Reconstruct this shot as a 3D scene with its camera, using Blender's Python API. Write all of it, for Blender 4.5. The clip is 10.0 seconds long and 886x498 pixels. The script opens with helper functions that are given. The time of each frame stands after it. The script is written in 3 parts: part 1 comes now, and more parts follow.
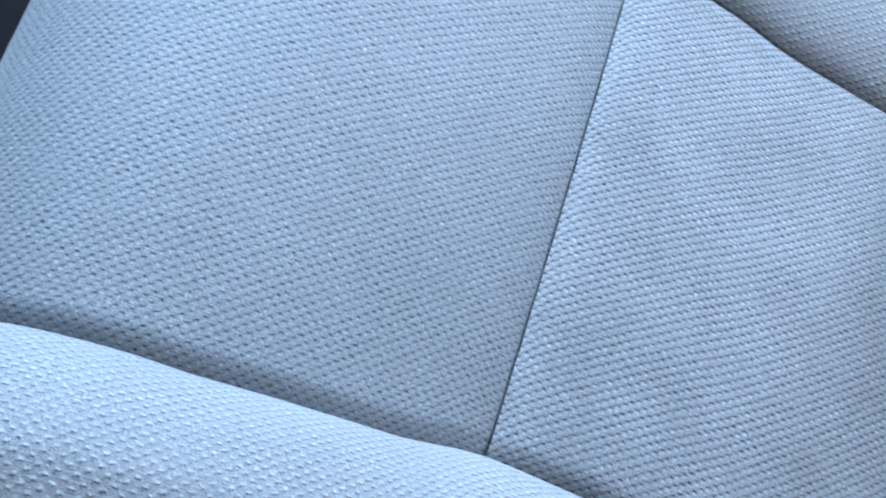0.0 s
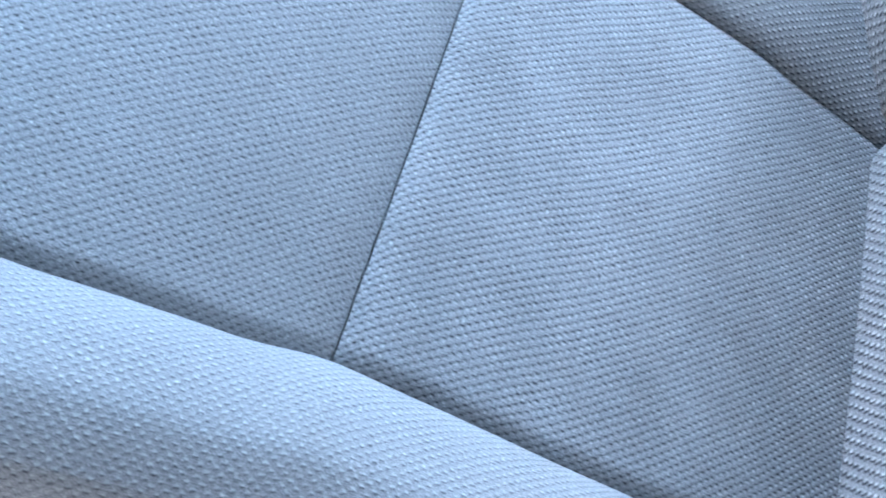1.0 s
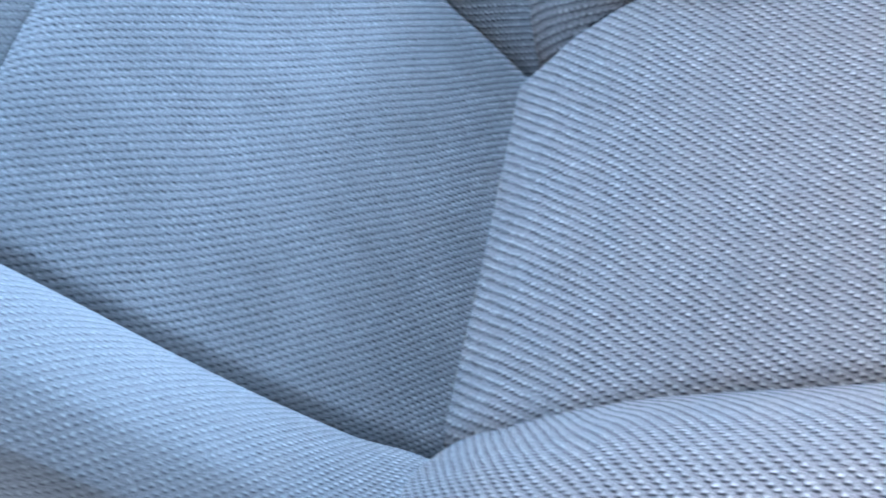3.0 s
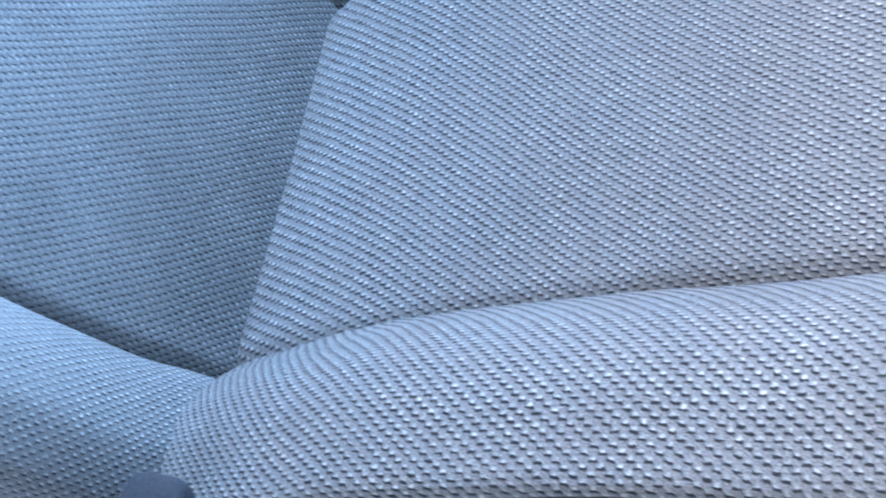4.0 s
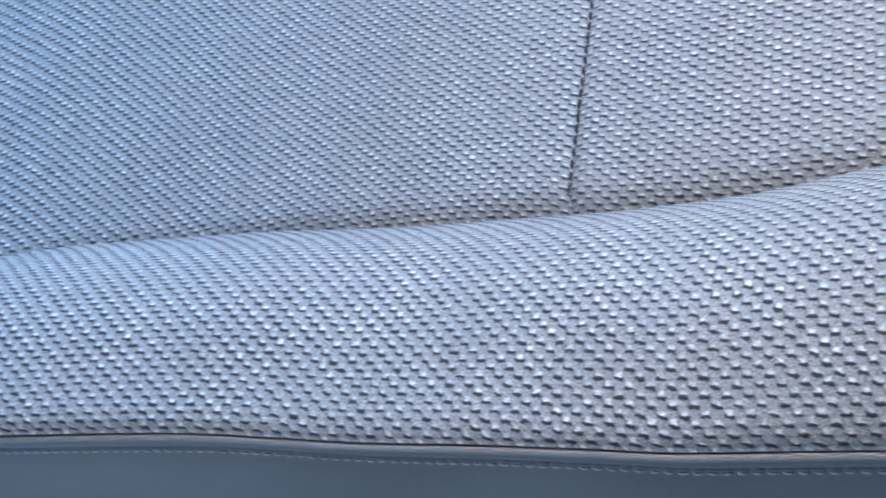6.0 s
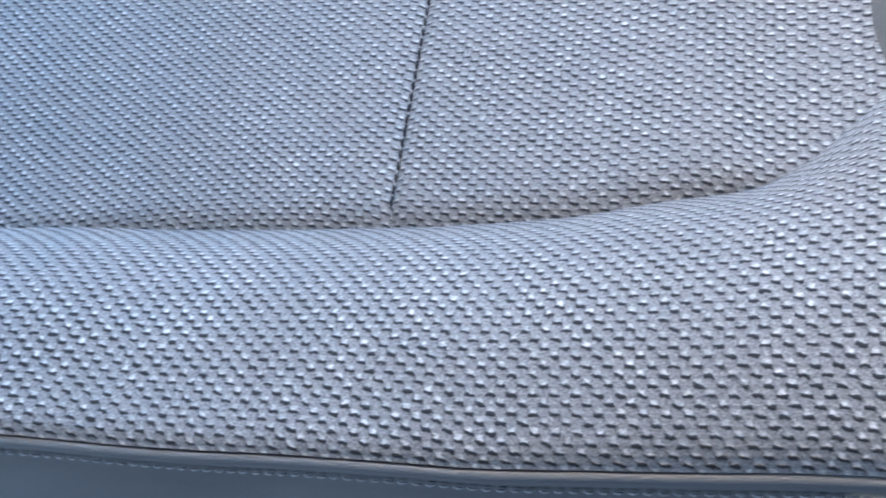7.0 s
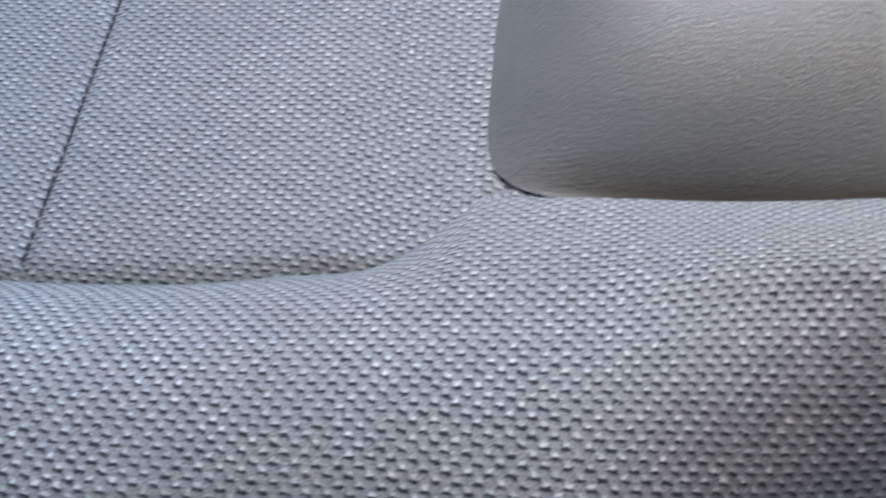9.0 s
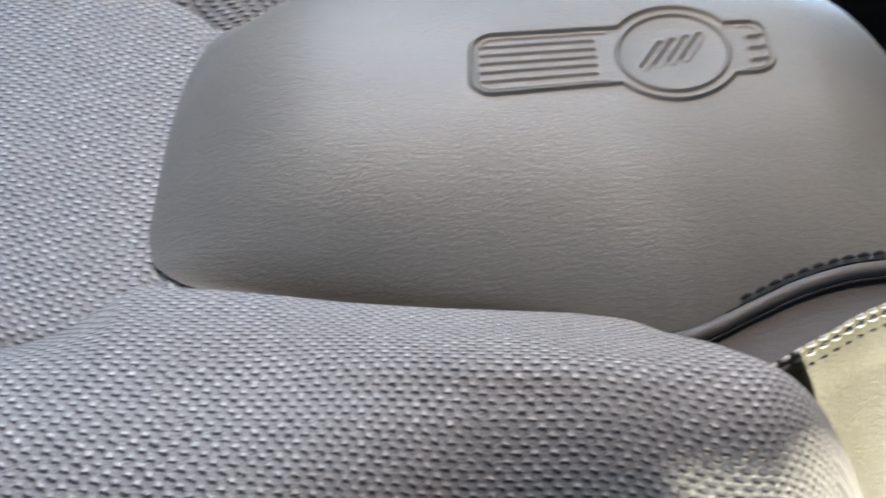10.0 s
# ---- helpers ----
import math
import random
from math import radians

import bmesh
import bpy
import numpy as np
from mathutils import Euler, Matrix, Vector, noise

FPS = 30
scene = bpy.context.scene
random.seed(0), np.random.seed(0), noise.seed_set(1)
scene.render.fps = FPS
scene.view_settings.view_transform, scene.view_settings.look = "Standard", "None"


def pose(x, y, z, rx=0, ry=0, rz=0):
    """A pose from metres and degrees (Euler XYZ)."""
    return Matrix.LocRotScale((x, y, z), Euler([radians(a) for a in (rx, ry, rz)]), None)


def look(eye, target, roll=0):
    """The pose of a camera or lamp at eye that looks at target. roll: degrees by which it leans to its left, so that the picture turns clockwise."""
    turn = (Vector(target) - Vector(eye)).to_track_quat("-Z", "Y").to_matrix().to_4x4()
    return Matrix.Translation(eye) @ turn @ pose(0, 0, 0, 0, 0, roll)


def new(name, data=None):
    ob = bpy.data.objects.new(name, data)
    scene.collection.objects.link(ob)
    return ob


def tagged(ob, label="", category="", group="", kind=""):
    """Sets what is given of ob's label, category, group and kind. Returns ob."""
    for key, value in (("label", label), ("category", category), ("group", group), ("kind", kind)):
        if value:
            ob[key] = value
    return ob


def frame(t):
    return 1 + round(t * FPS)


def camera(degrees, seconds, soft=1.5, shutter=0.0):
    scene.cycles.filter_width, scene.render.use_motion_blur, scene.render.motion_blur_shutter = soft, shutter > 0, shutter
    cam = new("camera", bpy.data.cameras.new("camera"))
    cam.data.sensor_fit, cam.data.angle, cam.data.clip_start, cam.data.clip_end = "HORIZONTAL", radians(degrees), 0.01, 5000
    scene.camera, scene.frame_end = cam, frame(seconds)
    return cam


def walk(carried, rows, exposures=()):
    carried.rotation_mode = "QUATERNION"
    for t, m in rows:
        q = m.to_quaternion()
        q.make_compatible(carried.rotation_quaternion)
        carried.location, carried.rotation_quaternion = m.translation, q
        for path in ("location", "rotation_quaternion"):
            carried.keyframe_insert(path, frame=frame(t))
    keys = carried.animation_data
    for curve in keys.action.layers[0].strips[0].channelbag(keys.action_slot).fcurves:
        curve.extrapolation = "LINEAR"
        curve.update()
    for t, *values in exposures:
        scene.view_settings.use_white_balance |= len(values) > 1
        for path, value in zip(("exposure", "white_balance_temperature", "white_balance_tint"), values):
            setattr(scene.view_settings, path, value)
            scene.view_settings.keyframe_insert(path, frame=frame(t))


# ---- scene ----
cam = camera(40.13, 10.0, soft=1.7, shutter=0.42)
PATH = [
    (0.0, pose(-0.2927, 0.3921, 1.0159, 22.64, -14.74, -75.76)),
    (0.5, pose(-0.2988, 0.3796, 1.0194, 21.48, -16.91, -76.03)),
    (1.0, pose(-0.3055, 0.3601, 1.0242, 20.37, -19.01, -75.87)),
    (1.5, pose(-0.3081, 0.3456, 1.0232, 19.57, -21.39, -75.56)),
    (2.0, pose(-0.3086, 0.3325, 1.0224, 19.02, -23.96, -75.16)),
    (2.5, pose(-0.3109, 0.3108, 1.0247, 18.84, -26.78, -75.01)),
    (3.0, pose(-0.3236, 0.2880, 1.0372, 18.87, -31.26, -75.88)),
    (3.2, pose(-0.3264, 0.2778, 1.0417, 18.82, -33.03, -76.33)),
    (4.3, pose(-0.3389, 0.2070, 1.0796, 18.33, -35.33, -77.39)),
    (4.5, pose(-0.3381, 0.2005, 1.0801, 18.20, -36.21, -77.55)),
    (5.0, pose(-0.3351, 0.1833, 1.0797, 18.06, -39.05, -77.76)),
    (5.5, pose(-0.3342, 0.1734, 1.0851, 18.01, -42.28, -77.75)),
    (5.7, pose(-0.3371, 0.1676, 1.0897, 18.05, -43.76, -77.62)),
    (7.0, pose(-0.3383, 0.1548, 1.0884, 18.25, -55.02, -76.28)),
    (7.5, pose(-0.3482, 0.1502, 1.1072, 19.85, -58.62, -77.13)),
    (8.0, pose(-0.3527, 0.1462, 1.1161, 21.65, -61.75, -77.93)),
    (8.5, pose(-0.3602, 0.1529, 1.1215, 22.61, -64.41, -77.09)),
    (9.0, pose(-0.3568, 0.1405, 1.1303, 22.91, -68.22, -75.16)),
    (9.5, pose(-0.3738, 0.1530, 1.1376, 28.18, -76.64, -77.05)),
    (10.0, pose(-0.3878, 0.1493, 1.1529, 48.12, -82.21, -94.24)),
]
EXPOSURE = [(0.0, 2.85, 6000, 14), (2.0, 2.72, 5650, 12), (3.0, 2.62, 5450, 11), (4.5, 2.58, 5100, 9), (7.5, 2.36, 5150, 8), (9.0, 2.18, 5350, 8), (10.0, 2.18, 5600, 8)]
walk(cam, PATH, exposures=EXPOSURE)

# ---- world, sun and added area lamps in unseen cab openings ----
world = bpy.data.worlds.new("sky")
scene.world = world
world.use_nodes = True
sky = world.node_tree.nodes.new("ShaderNodeTexSky")
sky.sky_type, sky.sun_disc = "NISHITA", False
SUN = Vector((-0.66, -0.68, 0.32)).normalized()
sky.sun_elevation = math.asin(SUN.z)
sky.sun_rotation = math.atan2(SUN.x, SUN.y)
world.node_tree.links.new(sky.outputs[0], world.node_tree.nodes["Background"].inputs[0])
world.node_tree.nodes["Background"].inputs[1].default_value = 0.05

sun = new("sun", bpy.data.lights.new("sun", "SUN"))
sun.data.energy, sun.data.angle, sun.data.color = 5.0, radians(0.5), (1.0, 0.83, 0.56)
sun.matrix_world = look((0, 0, 0), -SUN)


def fill_lamp(name, eye, target, wide, high, watts, colour, spread=180):
    lamp = new(name, bpy.data.lights.new(name, "AREA"))
    lamp.data.shape, lamp.data.size, lamp.data.size_y = "RECTANGLE", wide, high
    lamp.data.energy, lamp.data.color, lamp.data.spread = watts, colour, radians(spread)
    lamp.matrix_world = look(eye, target)


# added lamps, tuned to brighten cushion, backrest and near bolsters
fill_lamp("far_blue_fill", (1.14, 0.30, 1.55), (0.0, 0.05, 0.5), 0.5, 0.5, 0.25, (0.40, 0.68, 1.0), 110)
fill_lamp("far_rear_fill", (1.14, -0.42, 1.52), (-0.1, 0.3, 0.6), 0.4, 0.5, 2.0, (0.62, 0.80, 1.0), 120)
fill_lamp("far_front_fill", (1.14, 0.90, 1.20), (-0.1, 0.36, 0.45), 0.5, 0.5, 2.1, (0.48, 0.73, 1.0), 90)
fill_lamp("door_low_fill", (-1.04, 0.38, 0.62), (-0.20, 0.0, 0.55), 0.6, 0.5, 0.9, (0.78, 0.87, 1.0))
# added warm narrow beam that brightens the headrest
fill_lamp("headrest_warm_fill", (0.85, 1.44, 1.45), (0.0, -0.15, 1.30), 0.6, 0.5, 1.35, (1.0, 0.74, 0.53), 58)


# ---- materials ----
def material(name):
    m = bpy.data.materials.new(name)
    m.use_nodes = True
    n = m.node_tree.nodes
    return m, n, m.node_tree.links, n["Principled BSDF"]


def node(n, kind, **values):
    x = n.new(kind)
    for key, v in values.items():
        x.inputs[key].default_value = v
    return x


def maths(n, links, op, a, b=None, c=None):
    x = n.new("ShaderNodeMath")
    x.operation = op
    for k, v in enumerate((a, b, c)):
        if v is None:
            continue
        if isinstance(v, (int, float)):
            x.inputs[k].default_value = v
        else:
            links.new(v, x.inputs[k])
    return x.outputs[0]


def ramp(n, links, value, stops):
    x = n.new("ShaderNodeValToRGB")
    while len(x.color_ramp.elements) < len(stops):
        x.color_ramp.elements.new(0.5)
    for e, (at, c) in zip(x.color_ramp.elements, stops):
        e.position, e.color = at, (*c, 1)
    links.new(value, x.inputs[0])
    return x.outputs[0]


PITCH_A, PITCH_B = 0.0072, 0.0055
FLOAT_AT, PIT_AT = 0.20, -0.33


def step(n, links, value, low, high):
    x = n.new("ShaderNodeMapRange")
    x.interpolation_type = "SMOOTHSTEP"
    x.inputs[1].default_value, x.inputs[2].default_value = low, high
    links.new(value, x.inputs[0])
    return x.outputs[0]


def fabric_material(name, crisp, dirt_shade=0.3, floats=1.0, slit=0.25, rib=0.11, lean=1, kept=None):
    """Two-tone woven cloth, its UV in metres: square light floats in two staggered sets over a grey ground, each with a
    dark slit along one side; the shade in slits and grooves and the floats' highlight are put into the colour. crisp:
    depth and darkness of the slits; floats: lightness of the floats; slit: half length of a slit; rib: darkness of the
    grooves that run aslant from slit to slit; lean: to which side they run; kept: up to which lengths along the panel
    the cloth is unworn, and where wear is full.
    """
    m, n, links, bsdf = material(name)
    do = lambda op, a, b=None, c=None: maths(n, links, op, a, b, c)
    less = lambda value, low, high: do("SUBTRACT", 1.0, step(n, links, value, low, high))
    uv = n.new("ShaderNodeUVMap")
    sep = n.new("ShaderNodeSeparateXYZ")
    links.new(uv.outputs[0], sep.inputs[0])
    loose = node(n, "ShaderNodeTexNoise", Scale=420.0, Detail=2.0)
    links.new(uv.outputs[0], loose.inputs["Vector"])
    sway = n.new("ShaderNodeSeparateColor")
    links.new(loose.outputs["Color"], sway.inputs[0])
    wear = node(n, "ShaderNodeTexNoise", Scale=38.0, Detail=2.0)
    links.new(uv.outputs[0], wear.inputs["Vector"])
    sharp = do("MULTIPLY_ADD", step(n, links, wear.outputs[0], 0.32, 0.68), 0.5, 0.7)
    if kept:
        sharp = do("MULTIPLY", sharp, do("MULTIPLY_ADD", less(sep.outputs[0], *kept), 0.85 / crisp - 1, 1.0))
    at_a = do("ADD", do("MULTIPLY", sep.outputs[0], 1 / PITCH_A), do("MULTIPLY", do("SUBTRACT", sway.outputs[0], 0.5), 0.30))
    at_b = do("ADD", do("MULTIPLY", sep.outputs[1], 1 / PITCH_B), do("MULTIPLY", do("SUBTRACT", sway.outputs[1], 0.5), 0.34))
    light, dark, raised = [], [], []
    for k in (0, 1):
        pa, pb = do("ADD", at_a, 0.25 + 0.5 * k), do("ADD", at_b, 0.5 - FLOAT_AT + 0.5 * k)
        cell = n.new("ShaderNodeCombineXYZ")
        links.new(do("FLOOR", pa), cell.inputs[0])
        links.new(do("FLOOR", pb), cell.inputs[1])
        cell.inputs[2].default_value = 3.7 * k
        chance = n.new("ShaderNodeTexWhiteNoise")
        links.new(cell.outputs[0], chance.inputs["Vector"])
        ca, cb = do("SUBTRACT", do("FRACT", pa), 0.5), do("SUBTRACT", do("FRACT", pb), 0.5)
        reach = do("ABSOLUTE", ca)
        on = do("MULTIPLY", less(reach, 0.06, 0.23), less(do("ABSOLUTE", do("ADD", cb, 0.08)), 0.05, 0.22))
        # highlight at the float's slit end, put into its tone
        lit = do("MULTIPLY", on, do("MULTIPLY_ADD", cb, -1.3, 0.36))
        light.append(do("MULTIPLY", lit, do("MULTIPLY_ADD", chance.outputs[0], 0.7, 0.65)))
        raised.append(on)
        # shade in the slit beside the float, darkened into the tone
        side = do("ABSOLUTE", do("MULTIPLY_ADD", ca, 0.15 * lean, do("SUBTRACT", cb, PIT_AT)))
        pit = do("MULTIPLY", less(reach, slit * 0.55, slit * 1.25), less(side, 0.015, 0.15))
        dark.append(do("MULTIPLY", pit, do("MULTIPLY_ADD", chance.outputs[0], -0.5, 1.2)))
    light, dark, raised = do("ADD", *light), do("ADD", *dark), do("ADD", *raised)
    # shade of the slanting grooves, colour only
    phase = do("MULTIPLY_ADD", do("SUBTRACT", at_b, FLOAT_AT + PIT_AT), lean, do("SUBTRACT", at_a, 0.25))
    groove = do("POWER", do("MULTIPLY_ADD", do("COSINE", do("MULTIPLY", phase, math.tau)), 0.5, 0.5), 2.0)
    yarn = node(n, "ShaderNodeTexNoise", Scale=1.0, Detail=3.0, Roughness=0.75)
    mapping = node(n, "ShaderNodeMapping", Scale=(800.0, 1300.0, 1.0))
    links.new(uv.outputs[0], mapping.inputs[0])
    links.new(mapping.outputs[0], yarn.inputs["Vector"])
    tone = do("ADD", 0.44, do("MULTIPLY", do("SUBTRACT", yarn.outputs[0], 0.5), 1.2))
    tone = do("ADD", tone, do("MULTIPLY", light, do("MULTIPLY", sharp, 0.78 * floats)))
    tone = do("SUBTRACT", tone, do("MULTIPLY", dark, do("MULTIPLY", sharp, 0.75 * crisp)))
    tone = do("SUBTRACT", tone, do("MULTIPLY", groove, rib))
    fleck = node(n, "ShaderNodeTexNoise", Scale=560.0, Detail=1.0)
    links.new(uv.outputs[0], fleck.inputs["Vector"])
    tone = do("ADD", tone, do("MULTIPLY", step(n, links, fleck.outputs[0], 0.60, 0.74), 0.22))
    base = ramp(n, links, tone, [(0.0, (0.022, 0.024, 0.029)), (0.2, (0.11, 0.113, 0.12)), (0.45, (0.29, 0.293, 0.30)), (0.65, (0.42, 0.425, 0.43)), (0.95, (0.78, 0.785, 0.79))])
    # soil blotches; at high strength they also put shade into the colour
    soil = node(n, "ShaderNodeTexNoise", Scale=14.0, Detail=4.0)
    links.new(uv.outputs[0], soil.inputs["Vector"])
    mix = n.new("ShaderNodeMix")
    mix.data_type, mix.blend_type = "RGBA", "MULTIPLY"
    mix.inputs[0].default_value = dirt_shade
    links.new(base, mix.inputs[6])
    links.new(ramp(n, links, soil.outputs[0], [(0.3, (0.68, 0.68, 0.68)), (0.7, (1, 1, 1))]), mix.inputs[7])
    spots = node(n, "ShaderNodeTexNoise", Scale=95.0, Detail=2.0, Roughness=0.6)
    links.new(uv.outputs[0], spots.inputs["Vector"])
    marks = n.new("ShaderNodeMix")
    marks.data_type, marks.blend_type = "RGBA", "MULTIPLY"
    marks.inputs[0].default_value = dirt_shade
    links.new(mix.outputs[2], marks.inputs[6])
    links.new(ramp(n, links, spots.outputs[0], [(0.68, (1, 1, 1)), (0.78, (0.5, 0.5, 0.5))]), marks.inputs[7])
    links.new(marks.outputs[2], bsdf.inputs["Base Color"])
    high = do("ADD", do("MULTIPLY", raised, 0.5 * floats), do("MULTIPLY", yarn.outputs[0], 0.9))
    high = do("SUBTRACT", high, do("MULTIPLY", dark, 0.8 * crisp))
    bump = node(n, "ShaderNodeBump", Strength=0.7, Distance=0.0004)
    links.new(high, bump.inputs["Height"])
    links.new(bump.outputs[0], bsdf.inputs["Normal"])
    links.new(do("MULTIPLY_ADD", raised, -0.2, 0.75), bsdf.inputs["Roughness"])
    bsdf.inputs["Sheen Weight"].default_value = 0.2
    bsdf.inputs["Sheen Roughness"].default_value = 0.4
    return m


def leather_material(name, colour, rough, scale=1.0):
    """Grained vinyl: fine creases and pores, with a slow change of tone and gloss."""
    m, n, links, bsdf = material(name)
    co = n.new("ShaderNodeTexCoord")
    mapping = node(n, "ShaderNodeMapping", Scale=(1.0, 1.0, 0.42))
    links.new(co.outputs["Object"], mapping.inputs[0])
    cells = node(n, "ShaderNodeTexVoronoi", Scale=1100.0 * scale)
    cells.feature = "DISTANCE_TO_EDGE"
    warp = node(n, "ShaderNodeTexNoise", Scale=640.0 * scale, Detail=3.0, Roughness=0.65)
    slow = node(n, "ShaderNodeTexNoise", Scale=22.0, Detail=3.0)
    for x in (cells, warp, slow):
        links.new(mapping.outputs[0], x.inputs["Vector"])
    height = maths(n, links, "ADD", maths(n, links, "MINIMUM", maths(n, links, "MULTIPLY", cells.outputs[0], 4.0), 0.5), maths(n, links, "MULTIPLY", warp.outputs[0], 3.0))
    bump = node(n, "ShaderNodeBump", Strength=0.36, Distance=0.0004)
    links.new(height, bump.inputs["Height"])
    links.new(bump.outputs[0], bsdf.inputs["Normal"])
    low = tuple(c * 0.82 for c in colour)
    links.new(ramp(n, links, slow.outputs[0], [(0.3, low), (0.7, colour)]), bsdf.inputs["Base Color"])
    links.new(maths(n, links, "MULTIPLY_ADD", warp.outputs[0], 0.2, rough - 0.1), bsdf.inputs["Roughness"])
    return m


def plain_material(name, colour, rough, metal=0.0, scale=90.0, relief=0.0003):
    m, n, links, bsdf = material(name)
    co = n.new("ShaderNodeTexCoord")
    spots = node(n, "ShaderNodeTexNoise", Scale=scale, Detail=5.0, Roughness=0.65)
    links.new(co.outputs["Object"], spots.inputs["Vector"])
    low = tuple(c * 0.7 for c in colour)
    links.new(ramp(n, links, spots.outputs[0], [(0.3, low), (0.7, colour)]), bsdf.inputs["Base Color"])
    bump = node(n, "ShaderNodeBump", Strength=0.4, Distance=relief)
    links.new(spots.outputs[0], bump.inputs["Height"])
    links.new(bump.outputs[0], bsdf.inputs["Normal"])
    bsdf.inputs["Roughness"].default_value, bsdf.inputs["Metallic"].default_value = rough, metal
    return m


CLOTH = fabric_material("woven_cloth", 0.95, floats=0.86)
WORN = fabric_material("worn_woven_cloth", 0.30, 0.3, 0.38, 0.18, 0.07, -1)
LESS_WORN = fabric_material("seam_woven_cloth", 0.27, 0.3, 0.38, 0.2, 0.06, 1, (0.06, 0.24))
# stains, plus the rear cushion's shade darkened into the cloth colour
SOILED_SHADED = fabric_material("soiled_shaded_cloth", 0.34, 0.8, 0.52, 0.18, 0.12, -1, (0.02, 0.16))
LEATHER = leather_material("charcoal_leather", (0.202, 0.204, 0.198), 0.45)
WELT_LEATHER = leather_material("welt_leather", (0.10, 0.10, 0.10), 0.55)
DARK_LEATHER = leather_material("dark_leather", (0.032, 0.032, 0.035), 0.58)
# the sun's yellow on grey leather is put into this base colour
SUN_TINTED = leather_material("sun_tinted_leather", (0.085, 0.082, 0.058), 0.55)
VINYL = leather_material("grey_vinyl", (0.215, 0.225, 0.235), 0.5, 1.3)
THREAD_DARK = plain_material("dark_thread", (0.03, 0.032, 0.04), 0.8, scale=900)
THREAD_GREY = plain_material("grey_thread", (0.55, 0.56, 0.58), 0.7, scale=900)
PLUSH = plain_material("grey_plush", (0.08, 0.086, 0.105), 0.95, scale=450, relief=0.005)
CARPET = plain_material("dark_carpet", (0.006, 0.006, 0.008), 0.95, scale=400, relief=0.002)
CAB = plain_material("cab_lining", (0.06, 0.06, 0.065), 0.8, scale=60)


# ---- helpers of the build ----
def mesh_object(name, points, quads, mat, parent=None, uvs=None, smooth=True, label=""):
    me = bpy.data.meshes.new(name)
    points, quads = np.asarray(points, np.float32), np.asarray(quads, np.int32)
    me.vertices.add(len(points))
    me.vertices.foreach_set("co", points.ravel())
    me.loops.add(quads.size)
    me.loops.foreach_set("vertex_index", quads.ravel())
    me.polygons.add(len(quads))
    me.polygons.foreach_set("loop_start", np.arange(0, quads.size, 4, dtype=np.int32))
    if uvs is not None:
        me.uv_layers.new(name="UVMap").data.foreach_set("uv", np.asarray(uvs, np.float32)[quads.ravel()].ravel())
    me.update(calc_edges=True)
    me.validate()
    if smooth:
        me.shade_smooth()
    me.materials.append(mat)
    ob = new(name, me)
    if parent:
        ob.parent = parent
    return tagged(ob, label)


def part(name, bm, mat, parent, label=""):
    """Links a bmesh as one mesh object under a thing or a part."""
    me = bpy.data.meshes.new(name)
    bm.to_mesh(me)
    bm.free()
    me.shade_smooth()
    me.materials.append(mat)
    ob = new(name, me)
    ob.parent = parent
    return tagged(ob, label)


def curve(x, pairs):
    """A smooth curve through pairs of (at, value), read at x: cubic pieces with limited slopes."""
    xs, ys = np.array(pairs, float).T
    d = np.diff(ys) / np.diff(xs)
    m = np.empty(len(xs))
    m[0], m[-1] = d[0], d[-1]
    same = d[:-1] * d[1:] > 0
    m[1:-1] = np.where(same, 2 * d[:-1] * d[1:] / np.where(same, d[:-1] + d[1:], 1), 0)
    x = np.asarray(x, float)
    k = np.clip(np.searchsorted(xs, x) - 1, 0, len(xs) - 2)
    h = xs[k + 1] - xs[k]
    t = (x - xs[k]) / h
    inside = np.clip(t, 0, 1)
    t2, t3 = inside**2, inside**3
    y = ys[k] * (2 * t3 - 3 * t2 + 1) + m[k] * h * (t3 - 2 * t2 + inside) + ys[k + 1] * (3 * t2 - 2 * t3) + m[k + 1] * h * (t3 - t2)
    return y + np.where(t < 0, t * h * m[0], 0) + np.where(t > 1, (t - 1) * h * m[-1], 0)


def track(v, rows):
    """A smooth path through rows of points, read at v from 0 to 1 along its length."""
    p = np.array(rows, float)
    s = np.r_[0, np.cumsum(np.linalg.norm(np.diff(p, axis=0), axis=1))]
    return [curve(np.asarray(v) * s[-1], list(zip(s, p[:, k]))) for k in range(p.shape[1])]


def smooth(t):
    t = np.clip(t, 0, 1)
    return t * t * (3 - 2 * t)


def dip(d, deep, wide):
    return deep * np.clip(1 - d / wide, 0, 1) ** 2


def grid_faces(nv, nu):
    k = np.arange(nv * nu).reshape(nv, nu)
    return np.stack([k[:-1, :-1], k[:-1, 1:], k[1:, 1:], k[1:, :-1]], -1).reshape(-1, 4)


def weave(a, b):
    """Height of the cloth over its ground: staggered square floats that lean towards a slit along one side."""
    high = np.zeros_like(a)
    for k in (0, 1):
        ca = np.mod(a / PITCH_A + 0.25 + 0.5 * k, 1.0) - 0.5
        cb = np.mod(b / PITCH_B + 0.5 - FLOAT_AT + 0.5 * k, 1.0) - 0.5
        on = (1 - smooth((np.abs(ca) - 0.08) / 0.2)) * (1 - smooth((np.abs(cb + 0.02) - 0.06) / 0.24))
        pit = (1 - smooth((np.abs(ca) - 0.15) / 0.2)) * np.exp(-(((cb - PIT_AT) / 0.09) ** 2))
        high += on * (0.8 - 0.4 * cb) - 1.1 * pit
    return high


